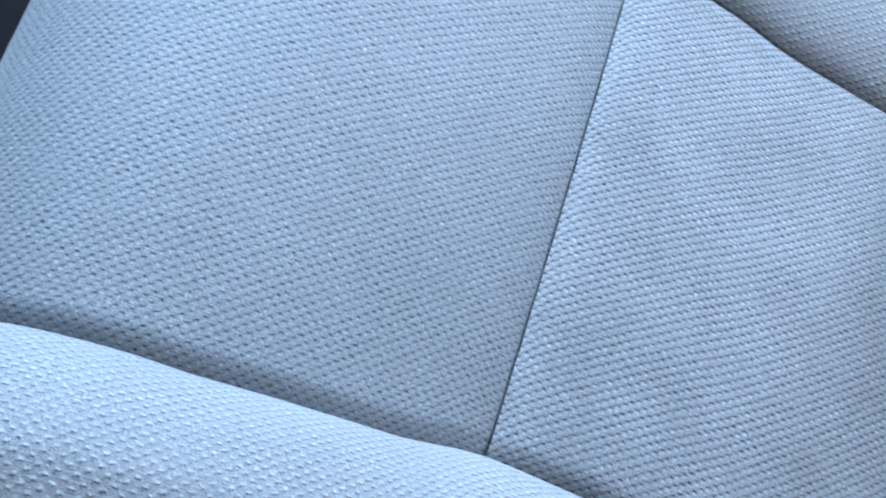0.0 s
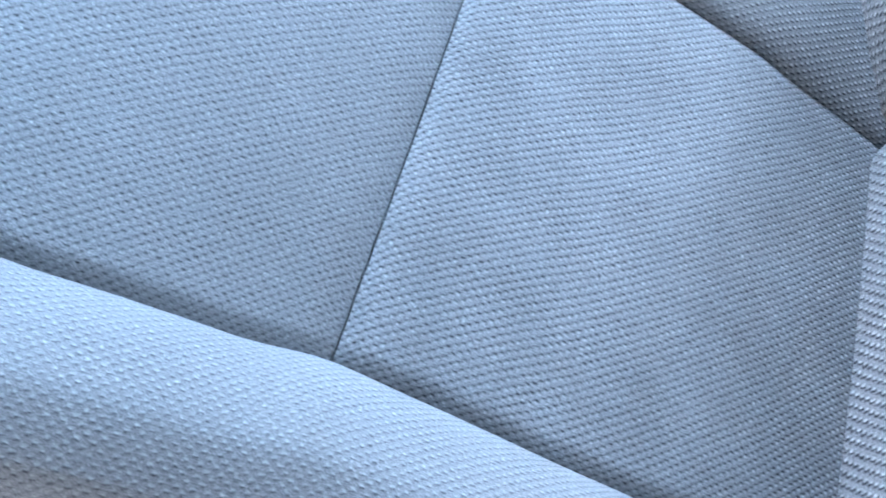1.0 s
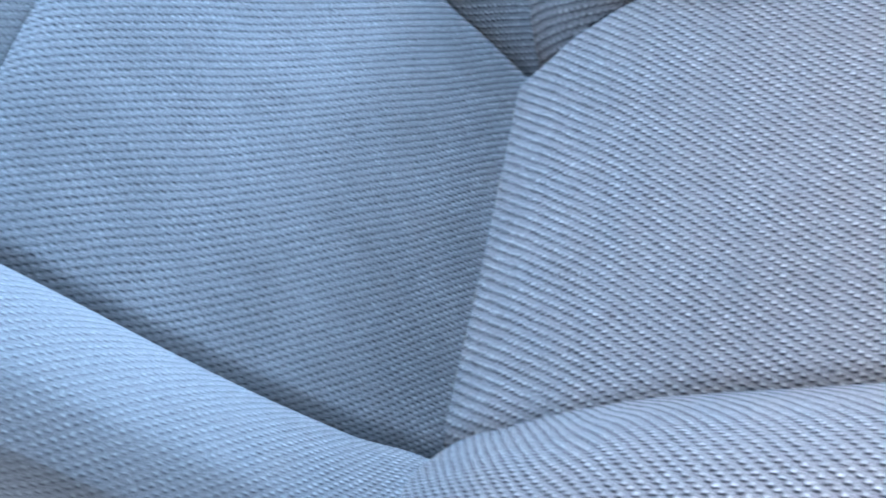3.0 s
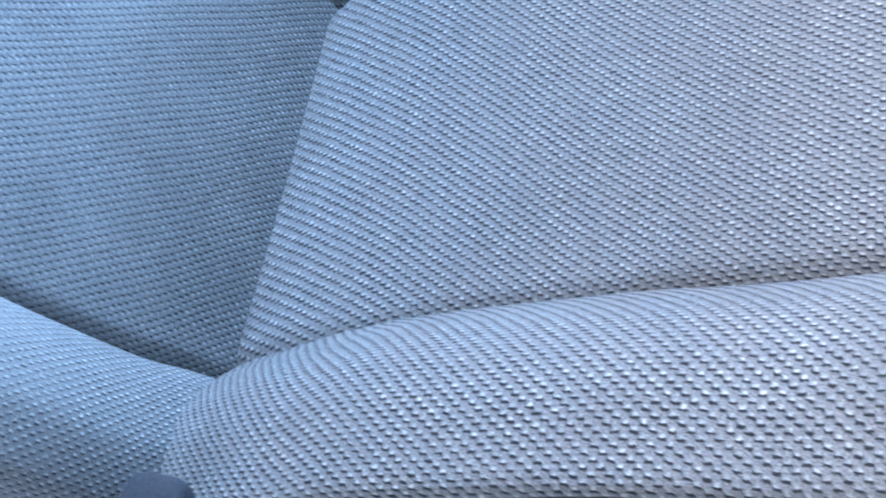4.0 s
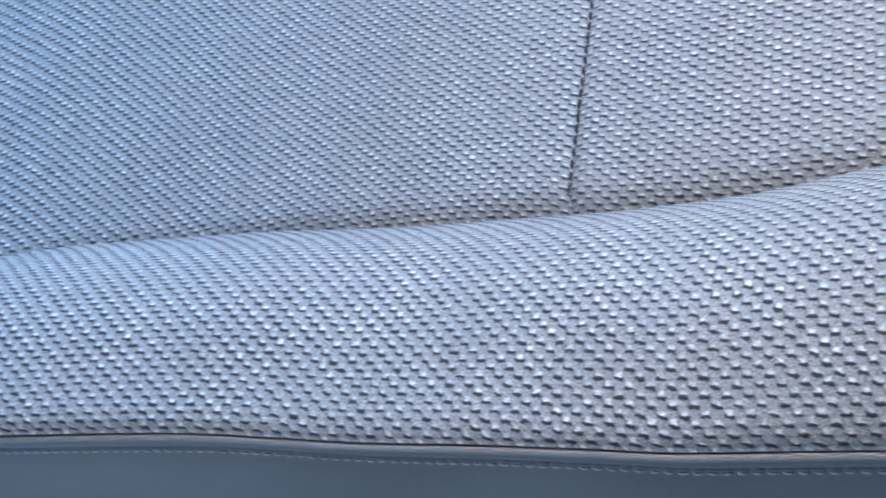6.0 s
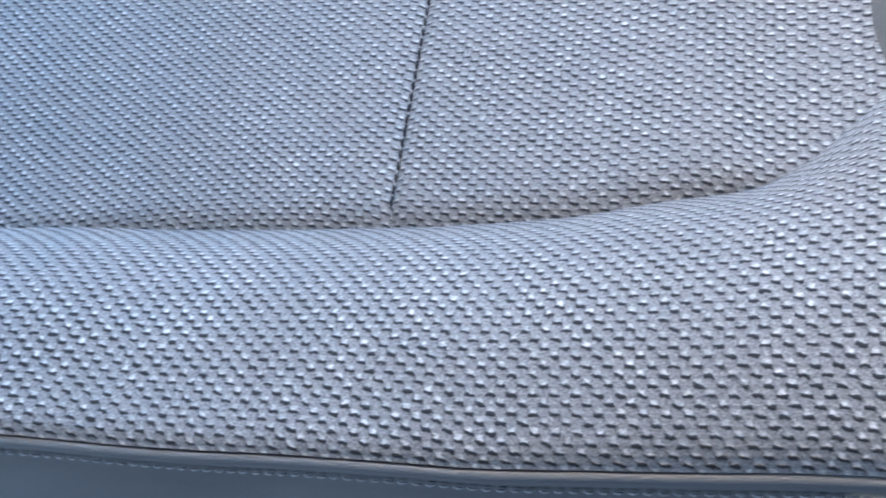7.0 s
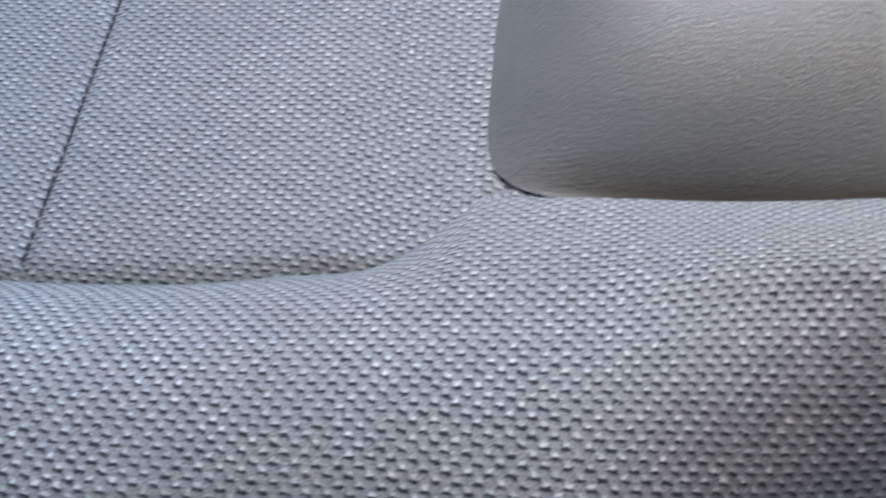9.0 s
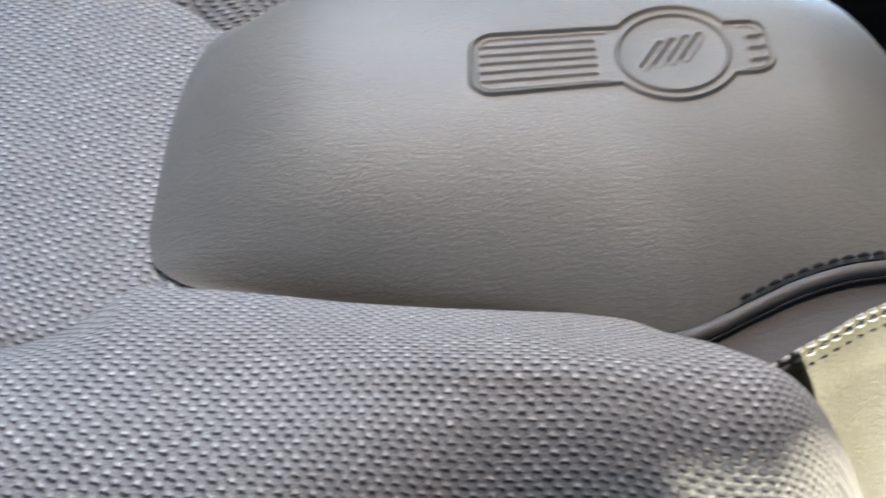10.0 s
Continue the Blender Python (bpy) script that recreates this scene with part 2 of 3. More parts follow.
def even(place, step):
    """Values of v and u at which place() is met at about even steps, in metres."""
    t = np.linspace(0, 1, 401)
    out = []
    for across in (False, True):
        best = np.zeros(400)
        for other in (0.1, 0.5, 0.9):
            p = np.stack(place(*((np.full_like(t, other), t) if across else (t, np.full_like(t, other)))), -1)
            best = np.maximum(best, np.linalg.norm(np.diff(p, axis=0), axis=1))
        s = np.r_[0, np.cumsum(best)]
        out.append(np.interp(np.linspace(0, s[-1], max(8, int(s[-1] / step))), s, t))
    return out


def sheet(name, place, step, mat, parent, relief=0.0, flip=False, label="", shift=(0.0, 0.0), extra=None, anchor=0.5, hand=1, level=False, taut=None, fine=1.0):
    """One panel from place(v, u), both from 0 to 1: v along the seat, u across it, at even steps in metres. relief: the height of its weave; level: its rows lie level, whatever the panel's outline; taut: pairs of height and of how much closer the cloth's cords lie there; fine: the same for the whole panel."""
    at_v, at_u = even(place, step)
    v, u = np.meshgrid(at_v, at_u, indexing="ij")
    nv, nu = v.shape
    p = np.stack(place(v, u), -1)
    along = np.linalg.norm(np.diff(p, axis=0), axis=2)
    along = np.vstack([np.zeros((1, nu)), np.cumsum(along, axis=0)])
    mid = int(np.argmin(np.abs(at_u - anchor)))
    a = np.repeat(along[:, [mid]], nu, axis=1) + shift[0]
    if level:
        a = np.interp(p[..., 2], p[:, mid, 2], along[:, mid]) + shift[0]
    across = np.hstack([np.zeros((nv, 1)), np.cumsum(np.linalg.norm(np.diff(p, axis=1), axis=2), axis=1)])
    b = (across - across[:, [mid]]) * hand + shift[1]
    if taut and level:
        a = np.cumsum(np.r_[0, np.diff(along[:, mid])] * curve(p[:, mid, 2], taut))
        a = np.interp(p[..., 2], p[:, mid, 2], a) + shift[0]
    elif taut:
        b = b * curve(p[:, [mid], 2], taut)
    a, b = a * fine, b * fine
    normal = np.cross(np.gradient(p, axis=1), np.gradient(p, axis=0))
    normal /= np.linalg.norm(normal, axis=2, keepdims=True) + 1e-12
    if flip:
        normal = -normal
    high = relief * weave(a, b) if relief else np.zeros_like(a)
    if extra is not None:
        high = high + extra(p)
    p = p + normal * high[..., None]
    faces = grid_faces(nv, nu)
    if flip:
        faces = faces[:, ::-1]
    return mesh_object(name, p.reshape(-1, 3), faces, mat, parent, np.stack([a, b], -1).reshape(-1, 2), label=label)


def tube(name, path, radius, mat, parent, sides=10, label=""):
    """A cord along a path of points."""
    p = np.asarray(path, float)
    t = np.gradient(p, axis=0)
    t /= np.linalg.norm(t, axis=1, keepdims=True)
    side = np.cross(t, (0.3, 0.9, 0.2))
    side /= np.linalg.norm(side, axis=1, keepdims=True)
    up = np.cross(side, t)
    ang = np.linspace(0, math.tau, sides, endpoint=False)
    ring = p[:, None] + radius * (np.cos(ang)[None, :, None] * side[:, None] + np.sin(ang)[None, :, None] * up[:, None])
    k = np.arange(len(p) * sides).reshape(len(p), sides)
    n = np.roll(k, -1, axis=1)
    faces = np.stack([k[:-1], n[:-1], n[1:], k[1:]], -1).reshape(-1, 4)
    return mesh_object(name, ring.reshape(-1, 3), faces, mat, parent, label=label)


def stitch_mesh(length, radius):
    """A short thread loop with sunk ends, shared by all the stitches of a row."""
    bm = bmesh.new()
    rows = []
    for k in range(5):
        s = k / 4 - 0.5
        r = radius * (0.45 + 0.55 * math.cos(s * 2.6))
        z = radius * 0.9 * (math.cos(s * math.pi) - 0.6)
        rows.append([bm.verts.new((s * length, r * math.cos(q * math.tau / 6), z + r * math.sin(q * math.tau / 6))) for q in range(6)])
    for one, two in zip(rows, rows[1:]):
        for q in range(6):
            bm.faces.new((one[q], one[(q + 1) % 6], two[(q + 1) % 6], two[q]))
    bm.faces.new(rows[0][::-1])
    bm.faces.new(rows[-1])
    me = bpy.data.meshes.new("stitch")
    bm.to_mesh(me)
    bm.free()
    me.shade_smooth()
    return me


def stitch_row(path, out, pitch, length, radius, mat, parent, most=300):
    """Stitches one behind the other along a path, each an object on one mesh; out is the way that they face."""
    me = stitch_mesh(length, radius)
    me.materials.append(mat)
    p = np.asarray(path, float)
    s = np.r_[0, np.cumsum(np.linalg.norm(np.diff(p, axis=0), axis=1))]
    for k in range(min(most, int(s[-1] / pitch))):
        at = Vector([np.interp((k + 0.5) * pitch, s, p[:, c]) for c in range(3)])
        to = Vector([np.interp((k + 0.5) * pitch + 0.001, s, p[:, c]) for c in range(3)])
        x = (to - at).normalized()
        z = (Vector(out) - x * x.dot(Vector(out))).normalized()
        x = Matrix.Rotation(random.uniform(-0.12, 0.12), 3, z) @ x
        m = Matrix((x, z.cross(x), z)).transposed().to_4x4()
        m.translation = at
        ob = new("stitch", me)
        ob.parent = parent
        ob.matrix_local = m


# ---- cab floor, and unseen walls and ceiling added to close in the light ----
def box(name, low, high, mat, holes=(), axis=0):
    """A wall between two corners; holes (low, high on the other two axes) go through it along the axis."""
    low, high = Vector(low), Vector(high)
    other = [k for k in range(3) if k != axis]
    cuts = [sorted({low[k], high[k], *[h[e][n] for h in holes for e in (0, 1)]}) for n, k in enumerate(other)]
    bm = bmesh.new()
    for a0, a1 in zip(cuts[0], cuts[0][1:]):
        for b0, b1 in zip(cuts[1], cuts[1][1:]):
            mid = ((a0 + a1) / 2, (b0 + b1) / 2)
            if any(h[0][0] < mid[0] < h[1][0] and h[0][1] < mid[1] < h[1][1] for h in holes):
                continue
            corner = []
            for s in (low[axis], high[axis]):
                for q in ((a0, b0), (a1, b0), (a1, b1), (a0, b1)):
                    c = [0, 0, 0]
                    c[axis], c[other[0]], c[other[1]] = s, *q
                    corner.append(bm.verts.new(c))
            for f in ((0, 1, 2, 3), (7, 6, 5, 4), (0, 4, 5, 1), (1, 5, 6, 2), (2, 6, 7, 3), (3, 7, 4, 0)):
                bm.faces.new([corner[q] for q in f])
    bmesh.ops.remove_doubles(bm, verts=bm.verts, dist=1e-5)
    bmesh.ops.recalc_face_normals(bm, faces=bm.faces)
    me = bpy.data.meshes.new(name)
    bm.to_mesh(me)
    bm.free()
    me.materials.append(mat)
    return tagged(new(name, me), kind="structure")


tagged(box("floor", (-1.1, -1.75, -0.04), (1.2, 1.5, 0.0), CARPET), "dark carpeted cab floor beneath the seat", "floor")
tagged(box("ceiling", (-1.1, -1.75, 1.95), (1.2, 1.5, 2.0), CAB), "plain grey cab headliner over the seat", "ceiling")
tagged(box("wall_rear", (-1.1, -1.75, 0.0), (1.2, -1.70, 1.95), CAB, axis=1), "plain grey lining of the cab's rear wall", "wall")
tagged(box("wall_far", (1.15, -1.70, 0.0), (1.2, 1.45, 1.95), CAB, holes=[((-0.64, 1.25), (-0.20, 1.80)), ((0.04, 1.28), (0.56, 1.82)), ((0.64, 0.93), (1.16, 1.47))]), "unseen grey far wall with openings for the added lamps", "wall")
# added wall blocks the sun; its rear slots let chosen patches through
tagged(box("wall_sun_mask", (-1.1, -1.70, 0.0), (-1.05, 1.45, 1.95), CAB, holes=[((0.06, 0.36), (0.70, 0.88)), ((-1.45, 1.610), (-0.97, 1.93)), ((-1.104, 1.392), (-1.020, 1.440))]), "unseen grey side wall that masks the sun down to patches", "wall")
tagged(box("wall_front", (-1.1, 1.45, 0.0), (1.2, 1.5, 1.95), CAB, holes=[((0.53, 1.18), (1.15, 1.72))], axis=1), "unseen grey front wall with an opening for the warm lamp", "wall")

# ---- the seat ----
seat = tagged(new("driver_seat"), "grey woven cloth driver seat with a dark leather headrest panel", "seat")
seat.location = (0, 0, 0)

CENTRE_CUSHION_NEAR = [(-0.06, -0.141), (0.0, -0.143), (0.047, -0.149), (0.098, -0.150), (0.147, -0.148), (0.193, -0.1445), (0.237, -0.1412), (0.272, -0.1392), (0.32, -0.1465), (0.369, -0.152), (0.414, -0.156), (0.481, -0.157), (0.57, -0.158)]
CENTRE_CUSHION_FAR = [(-0.06, 0.117), (-0.018, 0.122), (0.017, 0.126), (0.047, 0.129), (0.078, 0.134), (0.122, 0.138), (0.16, 0.143), (0.197, 0.153), (0.26, 0.160), (0.40, 0.166), (0.57, 0.168)]
CUSHION_REAR = [(-0.05, 0.472), (0.0, 0.484), (0.05, 0.494), (0.1, 0.503), (0.15, 0.5085), (0.2, 0.5130), (0.24, 0.5165), (0.256, 0.5165), (0.2645, 0.512)]
CUSHION_FRONT = [(0.2645, 0.510), (0.278, 0.5185), (0.30, 0.5275), (0.35, 0.5455), (0.40, 0.559), (0.43, 0.5635), (0.455, 0.561), (0.486, 0.550), (0.516, 0.528), (0.536, 0.497), (0.546, 0.45), (0.546, 0.38)]
CUSHION_LONG = CUSHION_REAR[:6] + [(0.262, 0.5185)] + CUSHION_FRONT[2:]
RELIEF = 0.00012
MATTED = 0.0001


def cushion_centre(profile):
    def place(v, u):
        y, z = track(v, profile)
        y = y - 0.061 * (u - 0.5) * 0.3 * np.exp(-(((y - 0.265) / 0.1) ** 2))
        near, far = curve(y, CENTRE_CUSHION_NEAR), curve(y, CENTRE_CUSHION_FAR)
        x = near + (far - near) * u
        z = z - dip(x - near, 0.0042, 0.012) - dip(far - x, 0.006, 0.016) + 0.004 * np.sin(math.pi * u) ** 0.8 - 0.003
        return x, y, z
    return place


def cushion_bolster(side):
    def place(v, u):
        y, z = track(v, CUSHION_LONG)
        edge = curve(y, CENTRE_CUSHION_NEAR if side < 0 else CENTRE_CUSHION_FAR)
        d = curve(u, [(0, -0.002), (0.08, 0.002), (0.2, 0.012), (0.4, 0.034), (0.6, 0.056), (0.8, 0.078), (0.93, 0.092), (1, 0.096)])
        rise = curve(u, [(0, -0.016), (0.08, 0.000), (0.2, 0.014), (0.4, 0.029), (0.6, 0.036), (0.8, 0.033), (0.93, 0.020), (1, 0.008)])
        tall = (1 - 0.35 * smooth((0.09 - y) / 0.12)) * (1.0 if side < 0 else 0.45)
        return edge + side * (d - (0.006 * (1 - u) if side > 0 else 0)), y, z + rise * tall
    return place


sheet("cushion_panel", cushion_centre(CUSHION_REAR), 0.0008, SOILED_SHADED, seat, MATTED, flip=True, hand=-1, fine=1.14, label="rear cushion panel of grey woven cloth")
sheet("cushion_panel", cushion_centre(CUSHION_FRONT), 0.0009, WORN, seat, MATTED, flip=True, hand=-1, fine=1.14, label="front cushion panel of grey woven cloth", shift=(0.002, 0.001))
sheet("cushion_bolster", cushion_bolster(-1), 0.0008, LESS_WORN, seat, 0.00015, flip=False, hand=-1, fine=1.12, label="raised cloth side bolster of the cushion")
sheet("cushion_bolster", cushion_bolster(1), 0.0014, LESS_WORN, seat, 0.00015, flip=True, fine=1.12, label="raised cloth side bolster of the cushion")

# backrest
BACK = [(-0.060, 0.452), (-0.024, 0.468), (-0.011, 0.481), (-0.020, 0.500), (-0.038, 0.522), (-0.070, 0.574), (-0.106, 0.686), (-0.119, 0.753), (-0.1345, 0.828), (-0.146, 0.90), (-0.156, 0.963), (-0.163, 1.0), (-0.183, 1.1), (-0.203, 1.2), (-0.213, 1.25), (-0.230, 1.34)]
BACK_NEAR = [(0.45, -0.142), (0.483, -0.131), (0.511, -0.122), (0.538, -0.111), (0.566, -0.103), (0.599, -0.099), (0.648, -0.100), (0.7, -0.1015), (0.756, -0.108), (0.827, -0.113), (0.859, -0.116), (0.903, -0.118), (0.934, -0.116), (0.963, -0.114), (0.98, -0.108), (0.995, -0.098), (1.006, -0.087), (1.03, -0.089)]
BACK_FAR = [(0.45, 0.10), (0.485, 0.118), (0.493, 0.126), (0.508, 0.146), (0.525, 0.165), (0.55, 0.178), (0.60, 0.183), (0.66, 0.178), (0.75, 0.163), (0.83, 0.145), (0.93, 0.120), (0.98, 0.101), (1.0, 0.090), (1.016, 0.077), (1.03, 0.075)]


def back_y(z):
    return curve(z, [(r[1], r[0]) for r in BACK[2:]])


def back_centre(low, high):
    def place(v, u):
        rows = [r for r in BACK if low - 1e-6 <= r[1] <= high + 1e-6]
        if high == 1.0:
            rows = rows + [(-0.172, 1.030)]
        y, z = track(v, rows)
        near, far = curve(z, BACK_NEAR) - 0.004 - 0.022 * smooth((z - 0.94) / 0.08), curve(z, BACK_FAR)
        x = near + (far - near) * u
        y = y - (dip(x - near, 0.007, 0.015) + dip(far - x, 0.010, 0.020)) * (1 - 0.8 * smooth((z - 0.95) / 0.04)) - dip(np.abs(z - 0.828), 0.0026, 0.008)
        y = y - dip(np.abs(1.006 - z), 0.002, 0.014) * (high == 1.0)
        return x, y, z
    return place


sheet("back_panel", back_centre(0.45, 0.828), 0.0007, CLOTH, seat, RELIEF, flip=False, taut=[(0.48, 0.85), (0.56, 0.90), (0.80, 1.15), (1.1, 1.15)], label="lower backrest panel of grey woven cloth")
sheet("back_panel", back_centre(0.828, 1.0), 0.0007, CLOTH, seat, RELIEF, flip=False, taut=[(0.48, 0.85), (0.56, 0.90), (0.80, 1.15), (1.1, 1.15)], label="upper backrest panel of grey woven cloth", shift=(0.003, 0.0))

BOLSTER_FRONT = [(0.45, 0.022), (0.50, 0.026), (0.566, 0.020), (0.62, 0.008), (0.69, -0.020), (0.75, -0.048), (0.80, -0.072), (0.85, -0.088), (0.92, -0.110), (0.97, -0.125), (1.0, -0.131), (1.05, -0.138), (1.1, -0.145), (1.2, -0.165), (1.27, -0.180)]
BOLSTER_OUT = [(0.45, -0.234), (0.602, -0.233), (0.637, -0.227), (0.69, -0.224), (0.76, -0.221), (0.83, -0.2225), (0.87, -0.2245), (0.905, -0.2265), (0.97, -0.2265), (1.045, -0.231), (1.1, -0.232), (1.27, -0.231)]
INNER = BACK_NEAR[:-3] + [(0.998, -0.094), (1.006, -0.087), (1.033, -0.086), (1.074, -0.089), (1.114, -0.092), (1.2, -0.098), (1.28, -0.099)]
INNER_FAR = BACK_FAR[:-2] + [(1.01, 0.084), (1.035, 0.085), (1.055, 0.092), (1.1, 0.100), (1.2, 0.112), (1.28, 0.114)]
INNER_EVEN = [(0.45, -0.142), (0.52, -0.119), (0.566, -0.105), (0.62, -0.101), (0.75, -0.107), (0.9, -0.115), (1.0, -0.108), (1.1, -0.101), (1.28, -0.099)]
TOP = [(0, 1.204), (0.12, 1.217), (0.2, 1.236), (0.33, 1.252), (0.5, 1.255), (0.7, 1.251), (1, 1.240)]
FOOT = [(0, 0.462), (0.5, 0.462), (1, 0.470)]


def back_bolster(side):
    def place(v, u):
        foot, top = curve(u, FOOT), curve(u, TOP)
        z = foot + (top - foot) * v
        inner = curve(z, INNER if side < 0 else INNER_FAR)
        if side < 0:
            inner = inner - 0.002 * smooth((z - 0.52) / 0.08) * (1 - smooth((z - 0.93) / 0.06))
        outer = curve(z, BOLSTER_OUT) if side < 0 else inner + 0.105
        even_in = curve(z, INNER_EVEN) if side < 0 else inner
        x = even_in + (inner - even_in) * (1 - smooth(u / 0.4)) + (outer - even_in) * curve(u, [(0, -0.01), (0.1, 0.05), (0.25, 0.2), (0.6, 0.6), (0.9, 0.92), (1, 1.0)])
        x = x - side * 0.012 * np.clip(1 - u / 0.25, 0, 1) ** 2 * smooth((z - 0.95) / 0.06)
        base, front = back_y(z), curve(z, BOLSTER_FRONT)
        full = curve(u, [(0, -0.12), (0.1, 0.14), (0.25, 0.52), (0.4, 0.80), (0.55, 0.95), (0.7, 1.0), (0.9, 1.0), (0.96, 0.985), (1, 0.94)])
        high = smooth((z - 0.95) / 0.06)
        y = base + (front - base) * full - high * dip(u * 0.13, 0.002, 0.02)
        y = y - smooth((z - 1.03) / 0.1) * dip((1 - u) * 0.13, 0.016, 0.045) - smooth((z - 1.14) / 0.06) * dip((1 - u) * 0.13, 0.012, 0.055)
        y = y - 0.055 * np.clip((z - (top - 0.035)) / 0.035, 0, 1) ** 2.2
        y = y - 0.045 * np.clip(1 - (z - foot) / 0.05, 0, 1) ** 2
        turn = smooth((z - 1.04) / 0.11) * smooth((u - 0.2) / 0.8)
        drop = (side < 0) * np.clip((u - 0.45) / 0.55, 0, 1) ** 2 * smooth((z - 0.80) / 0.2) * (1 - smooth((z - 1.07) / 0.1))
        x, y = x - side * 0.0075 * drop, y - 0.017 * drop
        fill = (side < 0) * smooth(1 - u / 0.5) * smooth((z - 0.93) / 0.11) * (1 - smooth((z - 1.07) / 0.18))
        x, y = x + side * 0.0288 * fill, y + 0.021 * fill
        return x - side * 0.034 * turn, y - 0.046 * turn, z
    return place


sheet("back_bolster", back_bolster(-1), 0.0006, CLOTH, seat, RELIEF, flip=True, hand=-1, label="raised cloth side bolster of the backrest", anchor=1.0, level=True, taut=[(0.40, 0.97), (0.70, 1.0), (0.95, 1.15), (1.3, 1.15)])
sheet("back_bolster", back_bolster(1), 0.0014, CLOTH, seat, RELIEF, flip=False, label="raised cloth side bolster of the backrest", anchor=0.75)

# headrest
HEAD_NEAR = [(0.99, -0.086), (1.033, -0.0895), (1.074, -0.0945), (1.114, -0.098), (1.154, -0.1015), (1.190, -0.1055), (1.204, -0.1025), (1.222, -0.0945), (1.244, -0.0850), (1.266, -0.0785), (1.30, -0.0735), (1.36, -0.072)]
HEAD_FAR = [(0.99, 0.076), (1.02, 0.079), (1.035, 0.083), (1.055, 0.091), (1.1, 0.100), (1.2, 0.112), (1.36, 0.114)]
HEAD_LOW = [(0, 1.023), (0.03, 1.011), (0.08, 1.003), (0.2, 0.9995), (0.5, 0.999), (0.75, 1.002), (0.88, 1.007), (0.96, 1.015), (1, 1.027)]
EMBLEM_MID, EMBLEM_TURN = (0.0130, 1.2095), radians(10.3)


def lift(z):
    """How far the panel's near edge stands forward of the backrest, towards the top."""
    return 0.018 * smooth((z - 1.15) / 0.12)


def flank(d, wide):
    return 1 - (1 - np.clip(d / wide, 0, 1)) ** 3


def headrest_place(v, u):
    low = curve(u, HEAD_LOW)
    z = low + (1.36 - low) * v
    near, far = curve(z, HEAD_NEAR), curve(z, HEAD_FAR)
    x = near + (far - near) * u
    k = lift(z) / 0.0435
    full = (k + (1 - k) * flank(x - near, 0.115)) * flank(far - x, 0.080) * flank(z - low, 0.098)
    y = curve(z, [(r[1], r[0]) for r in BACK[8:]]) - 0.0005 + 0.0435 * full - 0.03 * np.clip((z - 1.262) / 0.05, 0, 2) ** 2 * smooth((x - near) / 0.05)
    return x, y, z


def segment(s, t, a, b):
    ax, ay, bx, by = *a, *b
    k = np.clip(((s - ax) * (bx - ax) + (t - ay) * (by - ay)) / ((bx - ax) ** 2 + (by - ay) ** 2), 0, 1)
    return np.hypot(s - ax - k * (bx - ax), t - ay - k * (by - ay))


def rounded(s, t, s0, s1, half, r):
    ds, dt = np.abs(s - (s0 + s1) / 2) - ((s1 - s0) / 2 - r), np.abs(t) - (half - r)
    return np.hypot(np.maximum(ds, 0), np.maximum(dt, 0)) + np.minimum(np.maximum(ds, dt), 0) - r


def emblem(p):
    """Pressed outline of a striped bar with an oval badge, and plain strokes in the badge."""
    dx, dz = p[..., 0] - EMBLEM_MID[0], p[..., 2] - EMBLEM_MID[1]
    c, q = math.cos(EMBLEM_TURN), math.sin(EMBLEM_TURN)
    s, t = dz * c + dx * q, dx * c - dz * q
    lean, e = t - 0.22 * s, s - 0.2 * t
    oval = (np.hypot(s / 0.0290, lean / 0.0290) - 1) * 0.029
    shape = np.minimum(oval, np.minimum(rounded(e, t, -0.083, 0.0, 0.0180, 0.009), rounded(e, t, 0.0, 0.041, 0.0165, 0.008)))
    line = lambda d, wide, deep: -deep * np.exp(-((d / wide) ** 2))
    h = line(shape, 0.0007, 0.0013) + line(shape + 0.0028, 0.0006, 0.0006) * smooth((0.030 - np.hypot(s, lean)) / -0.004) + 0.0003 * smooth(-shape / 0.004)
    h = h + line((np.hypot(s / 0.0240, lean / 0.0238) - 1) * 0.024, 0.0007, 0.0012) + 0.0004 * smooth((0.0235 - np.hypot(s, lean)) / 0.008)
    for k in (-0.0105, -0.0052, 0.0, 0.0052, 0.0105):
        h = h + line(segment(e, t, (-0.079, k), (-0.033, k)), 0.0007, 0.0009)
    for k in (-0.0085, -0.0010, 0.0065):
        h = h + line(segment(e, t, (0.0325, k), (0.0385, k)), 0.0011, 0.0012)
    strokes = [((-0.015 + k, -0.008 + 0.22 * k), (-0.003 + k, 0.007 + 0.22 * k)) for k in (0.0, 0.006, 0.012, 0.018)]
    near = np.min([segment(s, t, a, b) for a, b in strokes], axis=0)
    h = h + 0.0007 * np.exp(-((near / 0.0010) ** 2)) - 0.0004 * np.exp(-(((near - 0.0020) / 0.0007) ** 2))
    return 1.4 * h


headrest = sheet("headrest", headrest_place, 0.0005, LEATHER, seat, extra=emblem, label="padded charcoal leather headrest panel with a pressed emblem")

# welt and gusset beside the headrest
zz = np.linspace(1.178, 1.355, 80)
back_line = lambda z: curve(z, [(r[1], r[0]) for r in BACK[8:]]) + lift(z)
welt = np.stack([curve(zz, HEAD_NEAR) - 0.0032, back_line(zz) - 0.0022, zz], 1)
piping = tube("piping", welt, 0.0029, WELT_LEATHER, headrest, 14, "rounded grey leather piping")
# dark cord painted in for the shade line below the piping
tube("seam_cord", welt + (-0.0036, -0.0010, 0.0), 0.0007, THREAD_DARK, piping, 6, "thin dark cord in place of the shade under the piping")
